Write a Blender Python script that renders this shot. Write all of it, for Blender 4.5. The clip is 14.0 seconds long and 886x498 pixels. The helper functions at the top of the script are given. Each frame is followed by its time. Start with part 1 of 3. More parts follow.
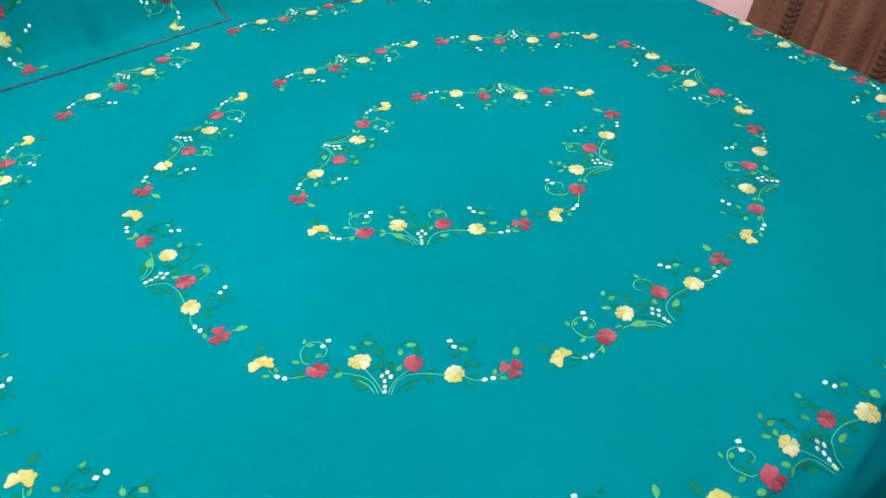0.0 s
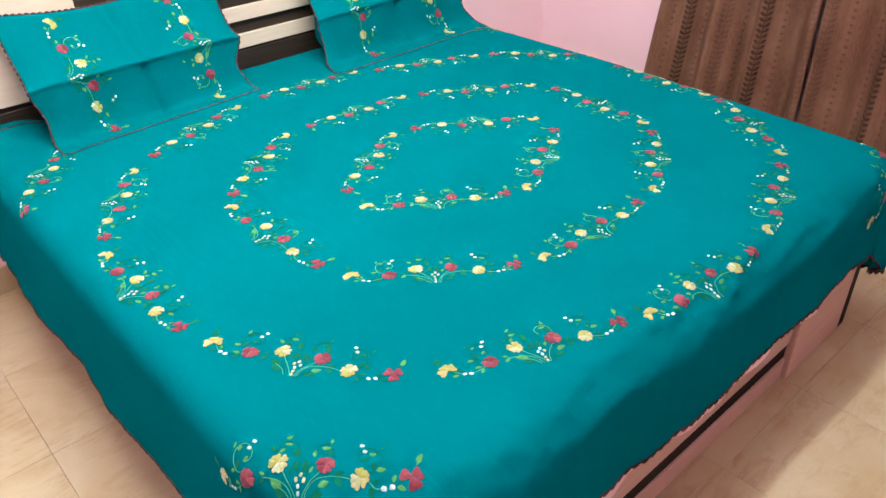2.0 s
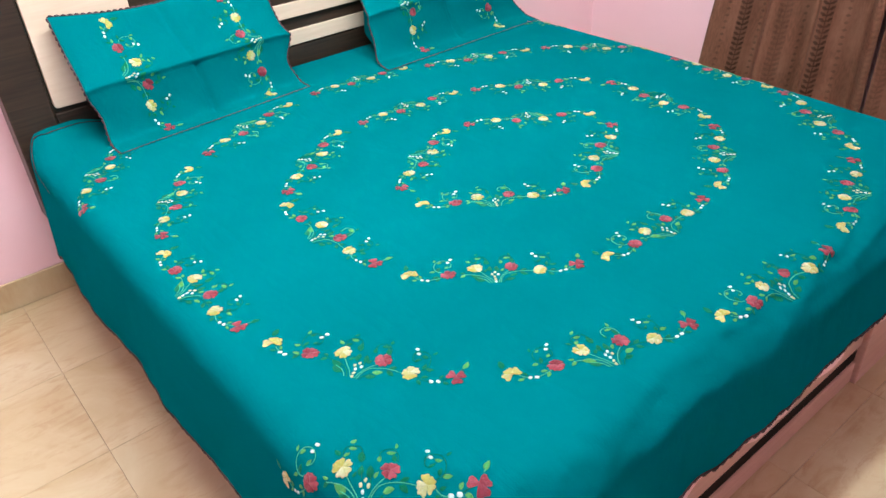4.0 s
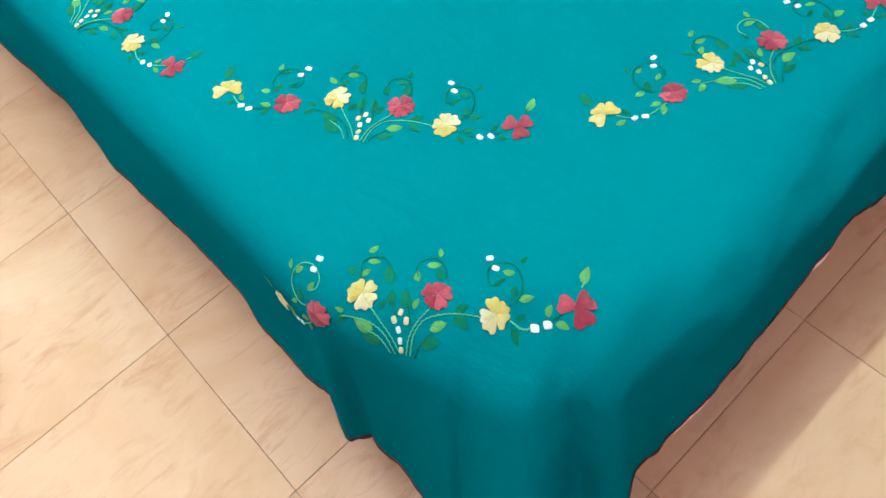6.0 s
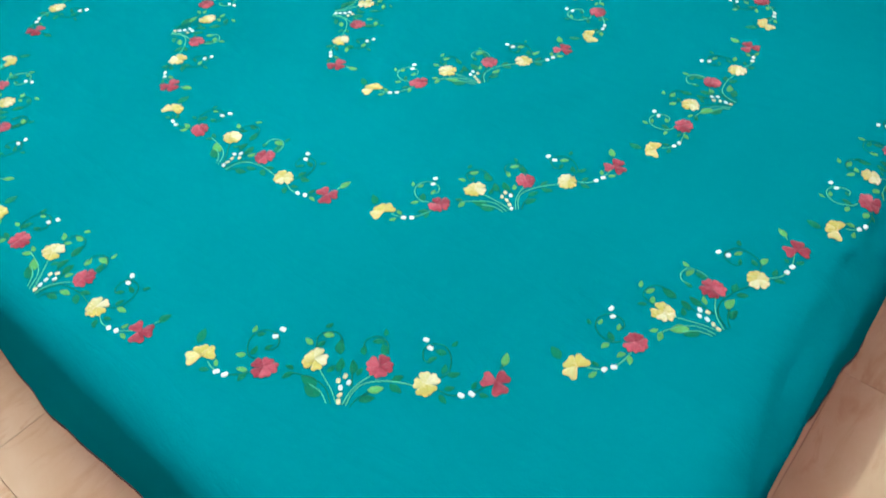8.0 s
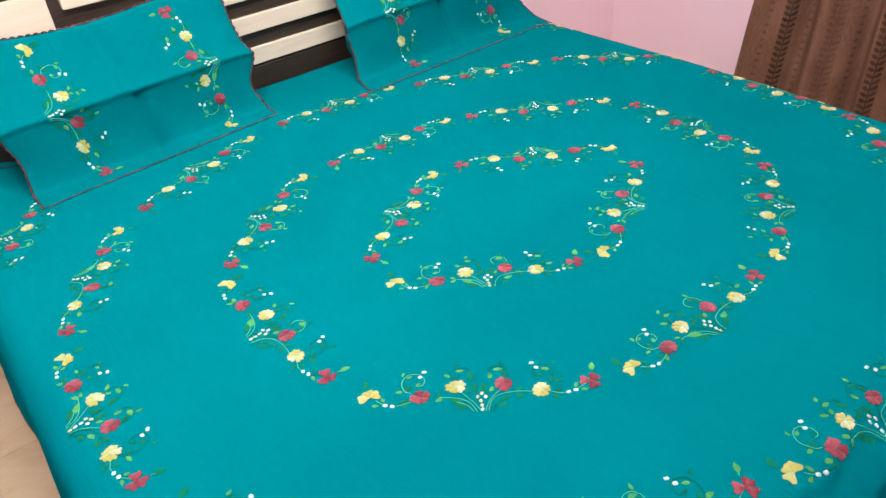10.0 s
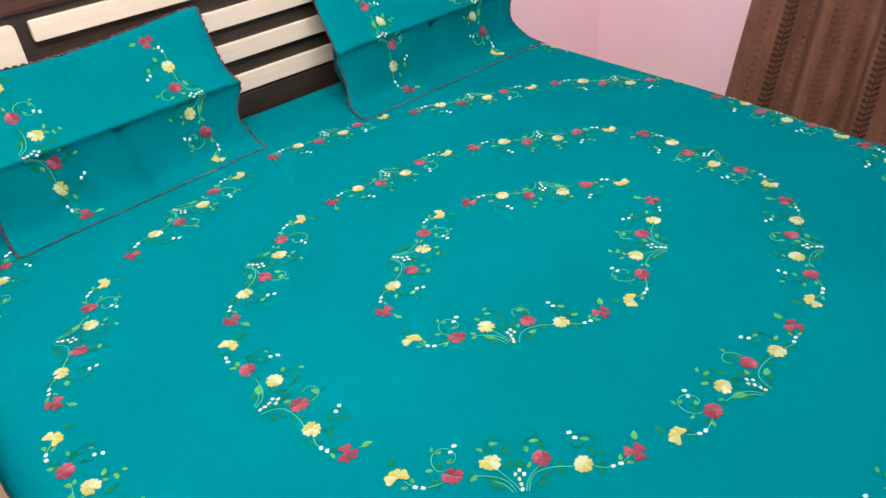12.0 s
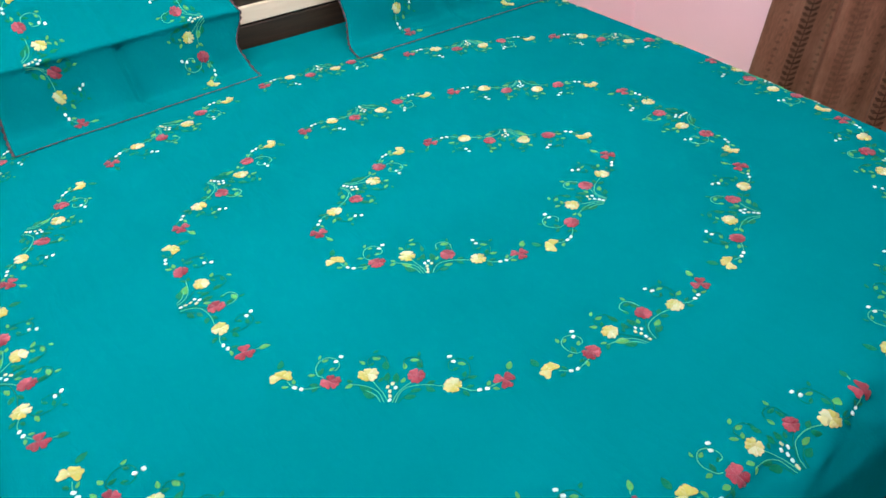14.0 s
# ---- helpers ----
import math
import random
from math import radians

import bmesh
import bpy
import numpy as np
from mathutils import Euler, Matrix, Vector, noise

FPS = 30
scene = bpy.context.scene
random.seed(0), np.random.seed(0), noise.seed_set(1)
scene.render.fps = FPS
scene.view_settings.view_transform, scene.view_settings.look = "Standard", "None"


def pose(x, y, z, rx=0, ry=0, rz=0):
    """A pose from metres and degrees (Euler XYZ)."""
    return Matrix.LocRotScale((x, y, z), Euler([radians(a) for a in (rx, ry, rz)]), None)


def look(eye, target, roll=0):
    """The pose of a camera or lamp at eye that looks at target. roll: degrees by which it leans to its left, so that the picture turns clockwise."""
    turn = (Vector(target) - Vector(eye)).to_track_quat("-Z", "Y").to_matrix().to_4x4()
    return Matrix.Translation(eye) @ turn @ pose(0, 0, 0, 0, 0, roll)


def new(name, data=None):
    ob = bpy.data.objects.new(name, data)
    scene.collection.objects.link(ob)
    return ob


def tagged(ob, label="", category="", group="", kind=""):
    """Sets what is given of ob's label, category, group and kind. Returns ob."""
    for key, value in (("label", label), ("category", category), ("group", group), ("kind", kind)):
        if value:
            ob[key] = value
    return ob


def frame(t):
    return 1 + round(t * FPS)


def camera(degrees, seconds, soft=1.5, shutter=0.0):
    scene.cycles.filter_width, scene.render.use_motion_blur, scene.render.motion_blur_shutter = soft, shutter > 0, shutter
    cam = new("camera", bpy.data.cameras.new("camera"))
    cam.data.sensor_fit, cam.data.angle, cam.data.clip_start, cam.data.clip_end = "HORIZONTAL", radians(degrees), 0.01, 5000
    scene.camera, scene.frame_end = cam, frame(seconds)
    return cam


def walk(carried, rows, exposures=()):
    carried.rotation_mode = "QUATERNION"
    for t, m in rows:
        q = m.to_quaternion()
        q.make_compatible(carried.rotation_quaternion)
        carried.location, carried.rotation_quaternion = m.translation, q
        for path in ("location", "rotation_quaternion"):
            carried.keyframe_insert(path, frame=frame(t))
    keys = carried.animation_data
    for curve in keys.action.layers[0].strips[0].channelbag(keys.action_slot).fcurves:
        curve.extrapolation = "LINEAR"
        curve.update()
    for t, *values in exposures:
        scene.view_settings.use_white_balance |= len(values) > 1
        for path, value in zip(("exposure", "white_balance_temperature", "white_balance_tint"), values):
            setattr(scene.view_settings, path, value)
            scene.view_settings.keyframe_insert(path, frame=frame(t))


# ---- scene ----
cam = camera(61.0, 14.0, 1.5, 0.15)
PATH = [
    (0, (-0.651, -0.964, 1.32), (0.205, 0.278, 0.006), -1.3),
    (0.5, (-0.809, -1.111, 1.349), (0.128, 0.202, 0.167), -2.6),
    (1, (-0.962, -1.173, 1.388), (0.062, 0.194, 0.347), -4.4),
    (1.5, (-1.107, -1.227, 1.4), (-0.007, 0.004, 0.27), -3.4),
    (2, (-1.16, -1.341, 1.418), (-0.054, -0.082, 0.327), -1.7),
    (2.5, (-1.191, -1.421, 1.417), (-0.132, -0.125, 0.322), -2.5),
    (2.7, (-1.194, -1.433, 1.415), (-0.166, -0.117, 0.315), -3.4),
    (4.8, (-1.097, -1.143, 1.382), (-0.074, 0.18, 0.286), -3.7),
    (5, (-1.043, -1.112, 1.339), (-0.053, 0.187, 0.185), -4.7),
    (5.5, (-0.964, -1.042, 1.196), (-0.289, 0.021, -0.358), -9.7),
    (6, (-0.96, -0.937, 1.173), (-0.406, -0.061, -0.537), -12.9),
    (6.5, (-0.992, -0.856, 1.161), (-0.279, -0.112, -0.553), -7.4),
    (7, (-1.007, -0.835, 1.159), (-0.18, -0.173, -0.537), -0.6),
    (7.5, (-1.005, -0.826, 1.183), (-0.118, -0.153, -0.479), 0.6),
    (8, (-0.966, -0.833, 1.261), (0.034, 0.078, -0.211), -3.5),
    (8.5, (-0.894, -0.884, 1.342), (0.144, 0.22, 0.037), -5.6),
    (8.6, (-0.872, -0.906, 1.354), (0.162, 0.236, 0.078), -6.0),
    (10.8, (-0.84, -1.028, 1.369), (0.099, 0.329, 0.239), -5.3),
    (11, (-0.84, -1.011, 1.373), (0.112, 0.322, 0.224), -4.5),
    (11.5, (-0.832, -0.934, 1.397), (0.156, 0.398, 0.278), -4.4),
    (12, (-0.829, -0.873, 1.394), (0.193, 0.416, 0.257), -5.2),
    (12.5, (-0.835, -0.845, 1.393), (0.263, 0.38, 0.254), -2.7),
    (13, (-0.81, -0.865, 1.383), (0.238, 0.396, 0.238), -2.1),
    (13.5, (-0.727, -0.969, 1.382), (0.263, 0.323, 0.22), -2.4),
    (14, (-0.675, -1.088, 1.369), (0.157, 0.271, 0.16), -3.7),
]
EXPOSURES = [(0.0, -0.1), (0.5, -0.14), (1.0, -0.22), (1.5, -0.1), (2.5, -0.04), (5.0, -0.14), (5.5, 0.05), (6.5, -0.01), (8.0, -0.12),
             (11.0, -0.18), (12.0, -0.25), (12.5, -0.25), (13.5, -0.2), (14.0, -0.12)]
walk(cam, [(t, look(eye, target, roll)) for t, eye, target, roll in PATH], EXPOSURES)

# ---- light ----
world = bpy.data.worlds.new("room_air")
world.use_nodes = True
scene.world = world
world.node_tree.nodes["Background"].inputs[0].default_value = (1.0, 0.93, 0.88, 1)
world.node_tree.nodes["Background"].inputs[1].default_value = 0.02


def area_lamp(name, eye, target, size_x, size_y, watts, colour):
    data = bpy.data.lights.new(name, "AREA")
    data.shape, data.size, data.size_y, data.energy, data.color = "RECTANGLE", size_x, size_y, watts, colour
    ob = new(name, data)
    ob.matrix_world = look(eye, target)
    return ob


# A ceiling tube that runs across the room.
area_lamp("tube_light", (-0.38, -0.31, 2.6), (-0.38, 0.54, 1.94), 1.7, 0.06, 79, (0.90, 1.0, 0.96))
area_lamp("tube_light_upper_side", (-0.38, -0.31, 2.62), (-0.38, -0.95, 3.0), 1.7, 0.06, 66, (0.96, 0.95, 1.0))

# ---- materials ----


def material(name):
    m = bpy.data.materials.new(name)
    m.use_nodes = True
    t = m.node_tree
    return m, t, t.nodes["Principled BSDF"]


def link(t, a, b):
    t.links.new(a, b)


def coords(t, space="Object", scale=(1, 1, 1), rot=(0, 0, 0)):
    c = t.nodes.new("ShaderNodeTexCoord")
    m = t.nodes.new("ShaderNodeMapping")
    m.inputs["Scale"].default_value, m.inputs["Rotation"].default_value = scale, rot
    link(t, c.outputs[space], m.inputs["Vector"])
    return m.outputs["Vector"]


def noise_tex(t, vec, scale, detail=3.0, rough=0.55, distortion=0.0):
    n = t.nodes.new("ShaderNodeTexNoise")
    n.inputs["Scale"].default_value, n.inputs["Detail"].default_value = scale, detail
    n.inputs["Roughness"].default_value, n.inputs["Distortion"].default_value = rough, distortion
    link(t, vec, n.inputs["Vector"])
    return n.outputs["Fac"]


def ramp(t, fac, stops):
    r = t.nodes.new("ShaderNodeValToRGB")
    els = r.color_ramp.elements
    while len(els) < len(stops):
        els.new(0.5)
    for el, (p, c) in zip(els, stops):
        el.position, el.color = p, (*c, 1) if len(c) == 3 else c
    link(t, fac, r.inputs["Fac"])
    return r.outputs["Color"]


def mix(t, fac, a, b, mode="MIX"):
    m = t.nodes.new("ShaderNodeMix")
    m.data_type, m.blend_type = "RGBA", mode
    for sock, v in ((m.inputs[0], fac), (m.inputs[6], a), (m.inputs[7], b)):
        if hasattr(v, "is_linked"):
            link(t, v, sock)
        else:
            sock.default_value = v if not isinstance(v, tuple) else (*v, 1)
    return m.outputs[2]


def calc(t, op, a, b=0.0, c=0.0):
    m = t.nodes.new("ShaderNodeMath")
    m.operation = op
    for sock, v in zip(m.inputs, (a, b, c)):
        if hasattr(v, "is_linked"):
            link(t, v, sock)
        else:
            sock.default_value = v
    return m.outputs[0]


def bump(t, bsdf, height, strength, distance):
    b = t.nodes.new("ShaderNodeBump")
    b.inputs["Strength"].default_value, b.inputs["Distance"].default_value = strength, distance
    link(t, height, b.inputs["Height"])
    link(t, b.outputs["Normal"], bsdf.inputs["Normal"])


def cotton(name, dark, light, sheen=0.0, rough=0.85):
    """Plain woven cotton: fine weave, faint crumples, slight unevenness of the dye."""
    m, t, b = material(name)
    v = coords(t)
    broad = noise_tex(t, v, 2.2, 3)
    fine = noise_tex(t, v, 420, 2)
    col = ramp(t, broad, [(0.3, dark), (0.7, light)])
    col = mix(t, calc(t, "MULTIPLY", fine, 0.16), col, dark)
    link(t, col, b.inputs["Base Color"])
    b.inputs["Roughness"].default_value = rough
    b.inputs["Sheen Weight"].default_value = sheen
    b.inputs["Sheen Roughness"].default_value = 0.4
    b.inputs["Specular IOR Level"].default_value = 0.0
    crumple = noise_tex(t, coords(t, scale=(1, 0.35, 1), rot=(0, 0, 0.5)), 16, 4, 0.6, 0.5)
    h = calc(t, "ADD", calc(t, "MULTIPLY", crumple, 1.0), calc(t, "MULTIPLY", fine, 0.12))
    bump(t, b, h, 0.45, 0.007)
    return m


TEAL = cotton("teal_cotton", (0.0, 0.136, 0.156), (0.0, 0.158, 0.181))


def satin(name, deep, mid, pale, sheen=0.0):
    """Satin stitch: threads lie side by side along the petal or leaf."""
    m, t, b = material(name)
    geo = t.nodes.new("ShaderNodeNewGeometry")
    uv = coords(t, "UV", (24, 2.6, 1))
    thread = noise_tex(t, uv, 1.0, 2)
    tone = calc(t, "ADD", calc(t, "MULTIPLY", geo.outputs["Random Per Island"], 0.78), calc(t, "MULTIPLY", calc(t, "SUBTRACT", thread, 0.27), 0.7))
    col = ramp(t, tone, [(0.12, deep), (0.5, mid), (0.95, pale)])
    link(t, col, b.inputs["Base Color"])
    b.inputs["Roughness"].default_value = 0.46
    b.inputs["Specular IOR Level"].default_value = 0.4 if sheen else 0.08
    b.inputs["Sheen Weight"].default_value = sheen
    b.inputs["Sheen Roughness"].default_value = 0.35
    bump(t, b, thread, 0.9, 0.0014)
    return m


YELLOW = satin("yellow_thread", (0.29, 0.285, 0.02), (0.37, 0.40, 0.09), (0.47, 0.57, 0.38), 0.8)
RED = satin("crimson_thread", (0.09, 0.007, 0.018), (0.20, 0.018, 0.040), (0.34, 0.07, 0.10), 0.2)
LIGHT_GREEN = satin("light_green_thread", (0.013, 0.19, 0.06), (0.05, 0.29, 0.09), (0.15, 0.42, 0.13))
MINT = satin("mint_green_thread", (0.02, 0.34, 0.17), (0.055, 0.46, 0.25), (0.12, 0.58, 0.36))
DARK_GREEN = satin("dark_green_thread", (0.0, 0.075, 0.052), (0.0, 0.13, 0.075), (0.0, 0.21, 0.095))
CREAM_BEAD = satin("white_thread", (0.45, 0.68, 0.65), (0.54, 0.77, 0.74), (0.62, 0.83, 0.81))
TAN_BEAD = satin("cream_thread", (0.40, 0.41, 0.18), (0.50, 0.55, 0.32), (0.58, 0.67, 0.48))
TRIM = satin("brown_edging_thread", (0.042, 0.027, 0.035), (0.078, 0.047, 0.058), (0.13, 0.08, 0.095))
HEM_TRIM = satin("dark_brown_edging_thread", (0.022, 0.012, 0.014), (0.045, 0.025, 0.028), (0.09, 0.05, 0.055))
PINK_TAPE = cotton("pink_cotton_tape", (0.76, 0.56, 0.53), (0.84, 0.66, 0.62))
MATTRESS = cotton("mattress_ticking", (0.55, 0.50, 0.45), (0.62, 0.57, 0.52))


def laminate(name, dark, light, rough, axis_scale, spec=0.5):
    m, t, b = material(name)
    grain = noise_tex(t, coords(t, scale=axis_scale), 9, 5, 0.6, 0.4)
    smudge = noise_tex(t, coords(t), 5, 3)
    col = ramp(t, grain, [(0.3, dark), (0.72, light)])
    link(t, col, b.inputs["Base Color"])
    link(t, calc(t, "ADD", calc(t, "MULTIPLY", smudge, 0.16), rough - 0.08), b.inputs["Roughness"])
    b.inputs["Specular IOR Level"].default_value = spec
    bump(t, b, grain, 0.08, 0.001)
    return m


WENGE = laminate("dark_brown_laminate", (0.015, 0.0095, 0.006), (0.043, 0.026, 0.016), 0.42, (0.6, 4, 14))
MAHOGANY = laminate("reddish_brown_laminate", (0.055, 0.02, 0.015), (0.095, 0.036, 0.026), 0.38, (0.6, 8, 8))
IVORY = laminate("ivory_laminate", (0.66, 0.53, 0.41), (0.72, 0.60, 0.48), 0.36, (1, 6, 9))
# Near black, so that the gaps at the bed foot come out dark.
GAP_BLACK = laminate("gap_black", (0.004, 0.003, 0.003), (0.009, 0.007, 0.006), 0.6, (0.6, 4, 14), 0.1)
ROSE_BOARD = laminate("rose_beige_laminate", (0.44, 0.29, 0.23), (0.52, 0.35, 0.28), 0.45, (0.5, 6, 10))

m, t, b = material("pink_wall_paint")
v = coords(t)
blot = noise_tex(t, v, 1.6, 4)
link(t, ramp(t, blot, [(0.3, (0.83, 0.575, 0.64)), (0.7, (0.87, 0.625, 0.69))]), b.inputs["Base Color"])
b.inputs["Roughness"].default_value = 0.6
bump(t, b, noise_tex(t, v, 130, 4), 0.12, 0.002)
PAINT = m

m, t, b = material("white_ceiling_paint")
link(t, ramp(t, noise_tex(t, coords(t), 2, 4), [(0.3, (0.76, 0.74, 0.72)), (0.7, (0.81, 0.8, 0.78))]), b.inputs["Base Color"])
b.inputs["Roughness"].default_value = 0.8
WHITEWASH = m

m, t, b = material("cream_marble_tile")
info = t.nodes.new("ShaderNodeObjectInfo")
v0 = t.nodes.new("ShaderNodeTexCoord").outputs["Object"]
sh = t.nodes.new("ShaderNodeVectorMath")
sh.operation = "ADD"
off = t.nodes.new("ShaderNodeCombineXYZ")
link(t, calc(t, "MULTIPLY", info.outputs["Random"], 37.0), off.inputs[0])
link(t, calc(t, "MULTIPLY", info.outputs["Random"], 91.0), off.inputs[1])
link(t, v0, sh.inputs[0])
link(t, off.outputs[0], sh.inputs[1])
vec = sh.outputs[0]
cloud = noise_tex(t, vec, 3.0, 6, 0.62, 0.8)
lean = t.nodes.new("ShaderNodeMapping")
lean.inputs["Rotation"].default_value, lean.inputs["Scale"].default_value = (0, 0, 0.65), (8.0, 26.0, 1.0)
link(t, vec, lean.inputs["Vector"])
streak = noise_tex(t, lean.outputs["Vector"], 1.0, 6, 0.68, 0.9)
patch = noise_tex(t, vec, 5.0, 3)
vein = calc(t, "MULTIPLY", calc(t, "SUBTRACT", streak, 0.49), 6.0)
vein = calc(t, "MINIMUM", calc(t, "MAXIMUM", vein, 0.0), 1.0)
vein = calc(t, "MULTIPLY", vein, calc(t, "MULTIPLY", calc(t, "MAXIMUM", calc(t, "SUBTRACT", patch, 0.36), 0.0), 3.0))
col = ramp(t, cloud, [(0.28, (0.44, 0.335, 0.19)), (0.5, (0.505, 0.42, 0.262)), (0.72, (0.575, 0.52, 0.365))])
col = mix(t, calc(t, "MULTIPLY", info.outputs["Random"], 0.3), col, (0.48, 0.365, 0.22))
col = mix(t, calc(t, "MULTIPLY", vein, 0.85), col, (0.37, 0.235, 0.13))
link(t, col, b.inputs["Base Color"])
b.inputs["Roughness"].default_value = 0.36
b.inputs["Specular IOR Level"].default_value = 0.35
bump(t, b, cloud, 0.05, 0.002)
MARBLE = m

m, t, b = material("grey_brown_grout")
link(t, ramp(t, noise_tex(t, coords(t), 60, 3), [(0.3, (0.22, 0.13, 0.08)), (0.7, (0.42, 0.29, 0.19))]), b.inputs["Base Color"])
b.inputs["Roughness"].default_value = 0.9
GROUT = m

# Brown curtain: satin stripes and columns of woven leaves.
m, t, b = material("brown_curtain_cloth")
uvn = t.nodes.new("ShaderNodeTexCoord")
sep = t.nodes.new("ShaderNodeSeparateXYZ")
link(t, uvn.outputs["UV"], sep.inputs[0])
u, w = sep.outputs[0], sep.outputs[1]
run_u = calc(t, "MULTIPLY", calc(t, "SUBTRACT", u, 0.05), 1 / 0.25)
cell = calc(t, "FRACT", run_u)
strong = calc(t, "ADD", 0.35, calc(t, "MULTIPLY", calc(t, "LESS_THAN", calc(t, "FRACT", calc(t, "MULTIPLY", run_u, 0.5)), 0.5), 0.65))
off_mid = calc(t, "ABSOLUTE", calc(t, "SUBTRACT", cell, 0.5))
band = calc(t, "LESS_THAN", off_mid, 0.1)
rib = calc(t, "LESS_THAN", off_mid, 0.008)
phase = calc(t, "FRACT", calc(t, "ADD", calc(t, "MULTIPLY", w, 1 / 0.021), calc(t, "MULTIPLY", off_mid, -5.0)))
leaf_h = calc(t, "ABSOLUTE", calc(t, "SUBTRACT", phase, 0.5))
body = calc(t, "SUBTRACT", 0.34, calc(t, "MULTIPLY", calc(t, "ABSOLUTE", calc(t, "SUBTRACT", off_mid, 0.058)), 5.0))
leaf = calc(t, "MULTIPLY", band, calc(t, "LESS_THAN", leaf_h, body))
stripe = calc(t, "GREATER_THAN", calc(t, "SINE", calc(t, "MULTIPLY", u, 150.0)), 0.55)
slub = noise_tex(t, coords(t, "UV", (150, 40, 1)), 1.0, 4)
cloud = noise_tex(t, coords(t, "UV", (9, 5, 1)), 1.0, 4)
col = ramp(t, slub, [(0.25, (0.122, 0.058, 0.036)), (0.75, (0.205, 0.101, 0.063))])
col = mix(t, calc(t, "MULTIPLY", calc(t, "MAXIMUM", calc(t, "SUBTRACT", cloud, 0.42), 0.0), 2.2), col, (0.25, 0.136, 0.09))
col = mix(t, calc(t, "MULTIPLY", stripe, 0.10), col, (0.12, 0.050, 0.032))
col = mix(t, calc(t, "MULTIPLY", calc(t, "MULTIPLY", band, strong), 0.42), col, (0.085, 0.042, 0.026))
# Between the strong columns runs a faint one of single dots.
side = calc(t, "ABSOLUTE", calc(t, "SUBTRACT", off_mid, 0.30))
dot_row = calc(t, "ABSOLUTE", calc(t, "SUBTRACT", calc(t, "FRACT", calc(t, "MULTIPLY", w, 1 / 0.026)), 0.5))
dot = calc(t, "LESS_THAN", calc(t, "ADD", calc(t, "MULTIPLY", side, 7.0), dot_row), 0.26)
patchy = calc(t, "ADD", 0.10, calc(t, "MULTIPLY", noise_tex(t, coords(t, "UV", (5, 7, 1)), 4.0, 3), 1.0))
col = mix(t, calc(t, "MULTIPLY", dot, calc(t, "MULTIPLY", patchy, 0.6)), col, (0.020, 0.012, 0.008))
col = mix(t, calc(t, "MINIMUM", calc(t, "MULTIPLY", calc(t, "MAXIMUM", leaf, calc(t, "MULTIPLY", band, rib)), calc(t, "MULTIPLY", patchy, strong)), 1.0), col, (0.010, 0.006, 0.004))
link(t, col, b.inputs["Base Color"])
b.inputs["Roughness"].default_value = 0.75
b.inputs["Specular IOR Level"].default_value = 0.12
bump(t, b, slub, 0.25, 0.002)
CURTAIN = m


# ---- building helpers ----
def mesh_object(name, verts, faces, mat, parent=None, label="", uvs=None, smooth=True):
    me = bpy.data.meshes.new(name)
    me.from_pydata([tuple(p) for p in verts], [], faces)
    if uvs is not None:
        layer = me.uv_layers.new(name="UVMap")
        loops = np.empty(len(me.loops), dtype=np.int32)
        me.loops.foreach_get("vertex_index", loops)
        layer.data.foreach_set("uv", np.asarray(uvs, dtype=np.float32)[loops].ravel())
    me.polygons.foreach_set("use_smooth", [smooth] * len(me.polygons))
    me.materials.append(mat)
    me.update()
    ob = new(name, me)
    ob.parent = parent
    if label:
        tagged(ob, label)
    return ob


def part(name, bm, mat, parent=None, label="", smooth=False):
    me = bpy.data.meshes.new(name)
    bm.to_mesh(me)
    bm.free()
    me.polygons.foreach_set("use_smooth", [smooth] * len(me.polygons))
    me.materials.append(mat)
    ob = new(name, me)
    ob.parent = parent
    if label:
        tagged(ob, label)
    return ob


def block(lo, hi, bevel=0.003, segments=2):
    """A bevelled board between two corners."""
    bm = bmesh.new()
    bmesh.ops.create_cube(bm, size=1)
    lo, hi = Vector(lo), Vector(hi)
    for p in bm.verts:
        p.co = Vector(((p.co[i] + 0.5) * (hi[i] - lo[i]) + lo[i]) for i in range(3))
    if bevel:
        bmesh.ops.bevel(bm, geom=bm.edges[:], offset=bevel, segments=segments, affect="EDGES", profile=0.5)
    return bm


def empty(name, place=(0, 0, 0)):
    ob = new(name)
    ob.location = place
    ob.empty_display_size = 0.1
    return ob


def grid_faces(columns, rows, closed=False, start=0):
    out = []
    for i in range(columns if closed else columns - 1):
        for j in range(rows - 1):
            a, c = start + i * rows + j, start + (i + 1) % columns * rows + j
            out.append((a, c, c + 1, a + 1))
    return out


def catmull(points, steps=6):
    pts = [Vector(p) for p in points]
    pts = [2 * pts[0] - pts[1], *pts, 2 * pts[-1] - pts[-2]]
    out = []
    for a, b_, c, d in zip(pts, pts[1:], pts[2:], pts[3:]):
        for k in range(steps):
            s = k / steps
            out.append(0.5 * (2 * b_ + (c - a) * s + (2 * a - 5 * b_ + 4 * c - d) * s * s + (3 * b_ - a - 3 * c + d) * s**3))
    out.append(pts[-2])
    return out


# ---- room ----
X0, X1, Y0, Y1, TOP = -2.15, 1.69, -2.45, 1.105, 2.75
TILE, TILE_X, TILE_Y = 0.385, -1.04, -0.10

floor = part("floor", block((X0 - 0.1, Y0 - 0.1, -0.12), (X1 + 0.1, Y1 + 0.1, -0.004), 0), GROUT)
tagged(floor, "cream marble floor tiles with thin dark joints", "floor", kind="structure")


def wall(name, lo, hi, label, mat=PAINT):
    return tagged(part(name, block(lo, hi, 0), mat), label, "wall", kind="structure")


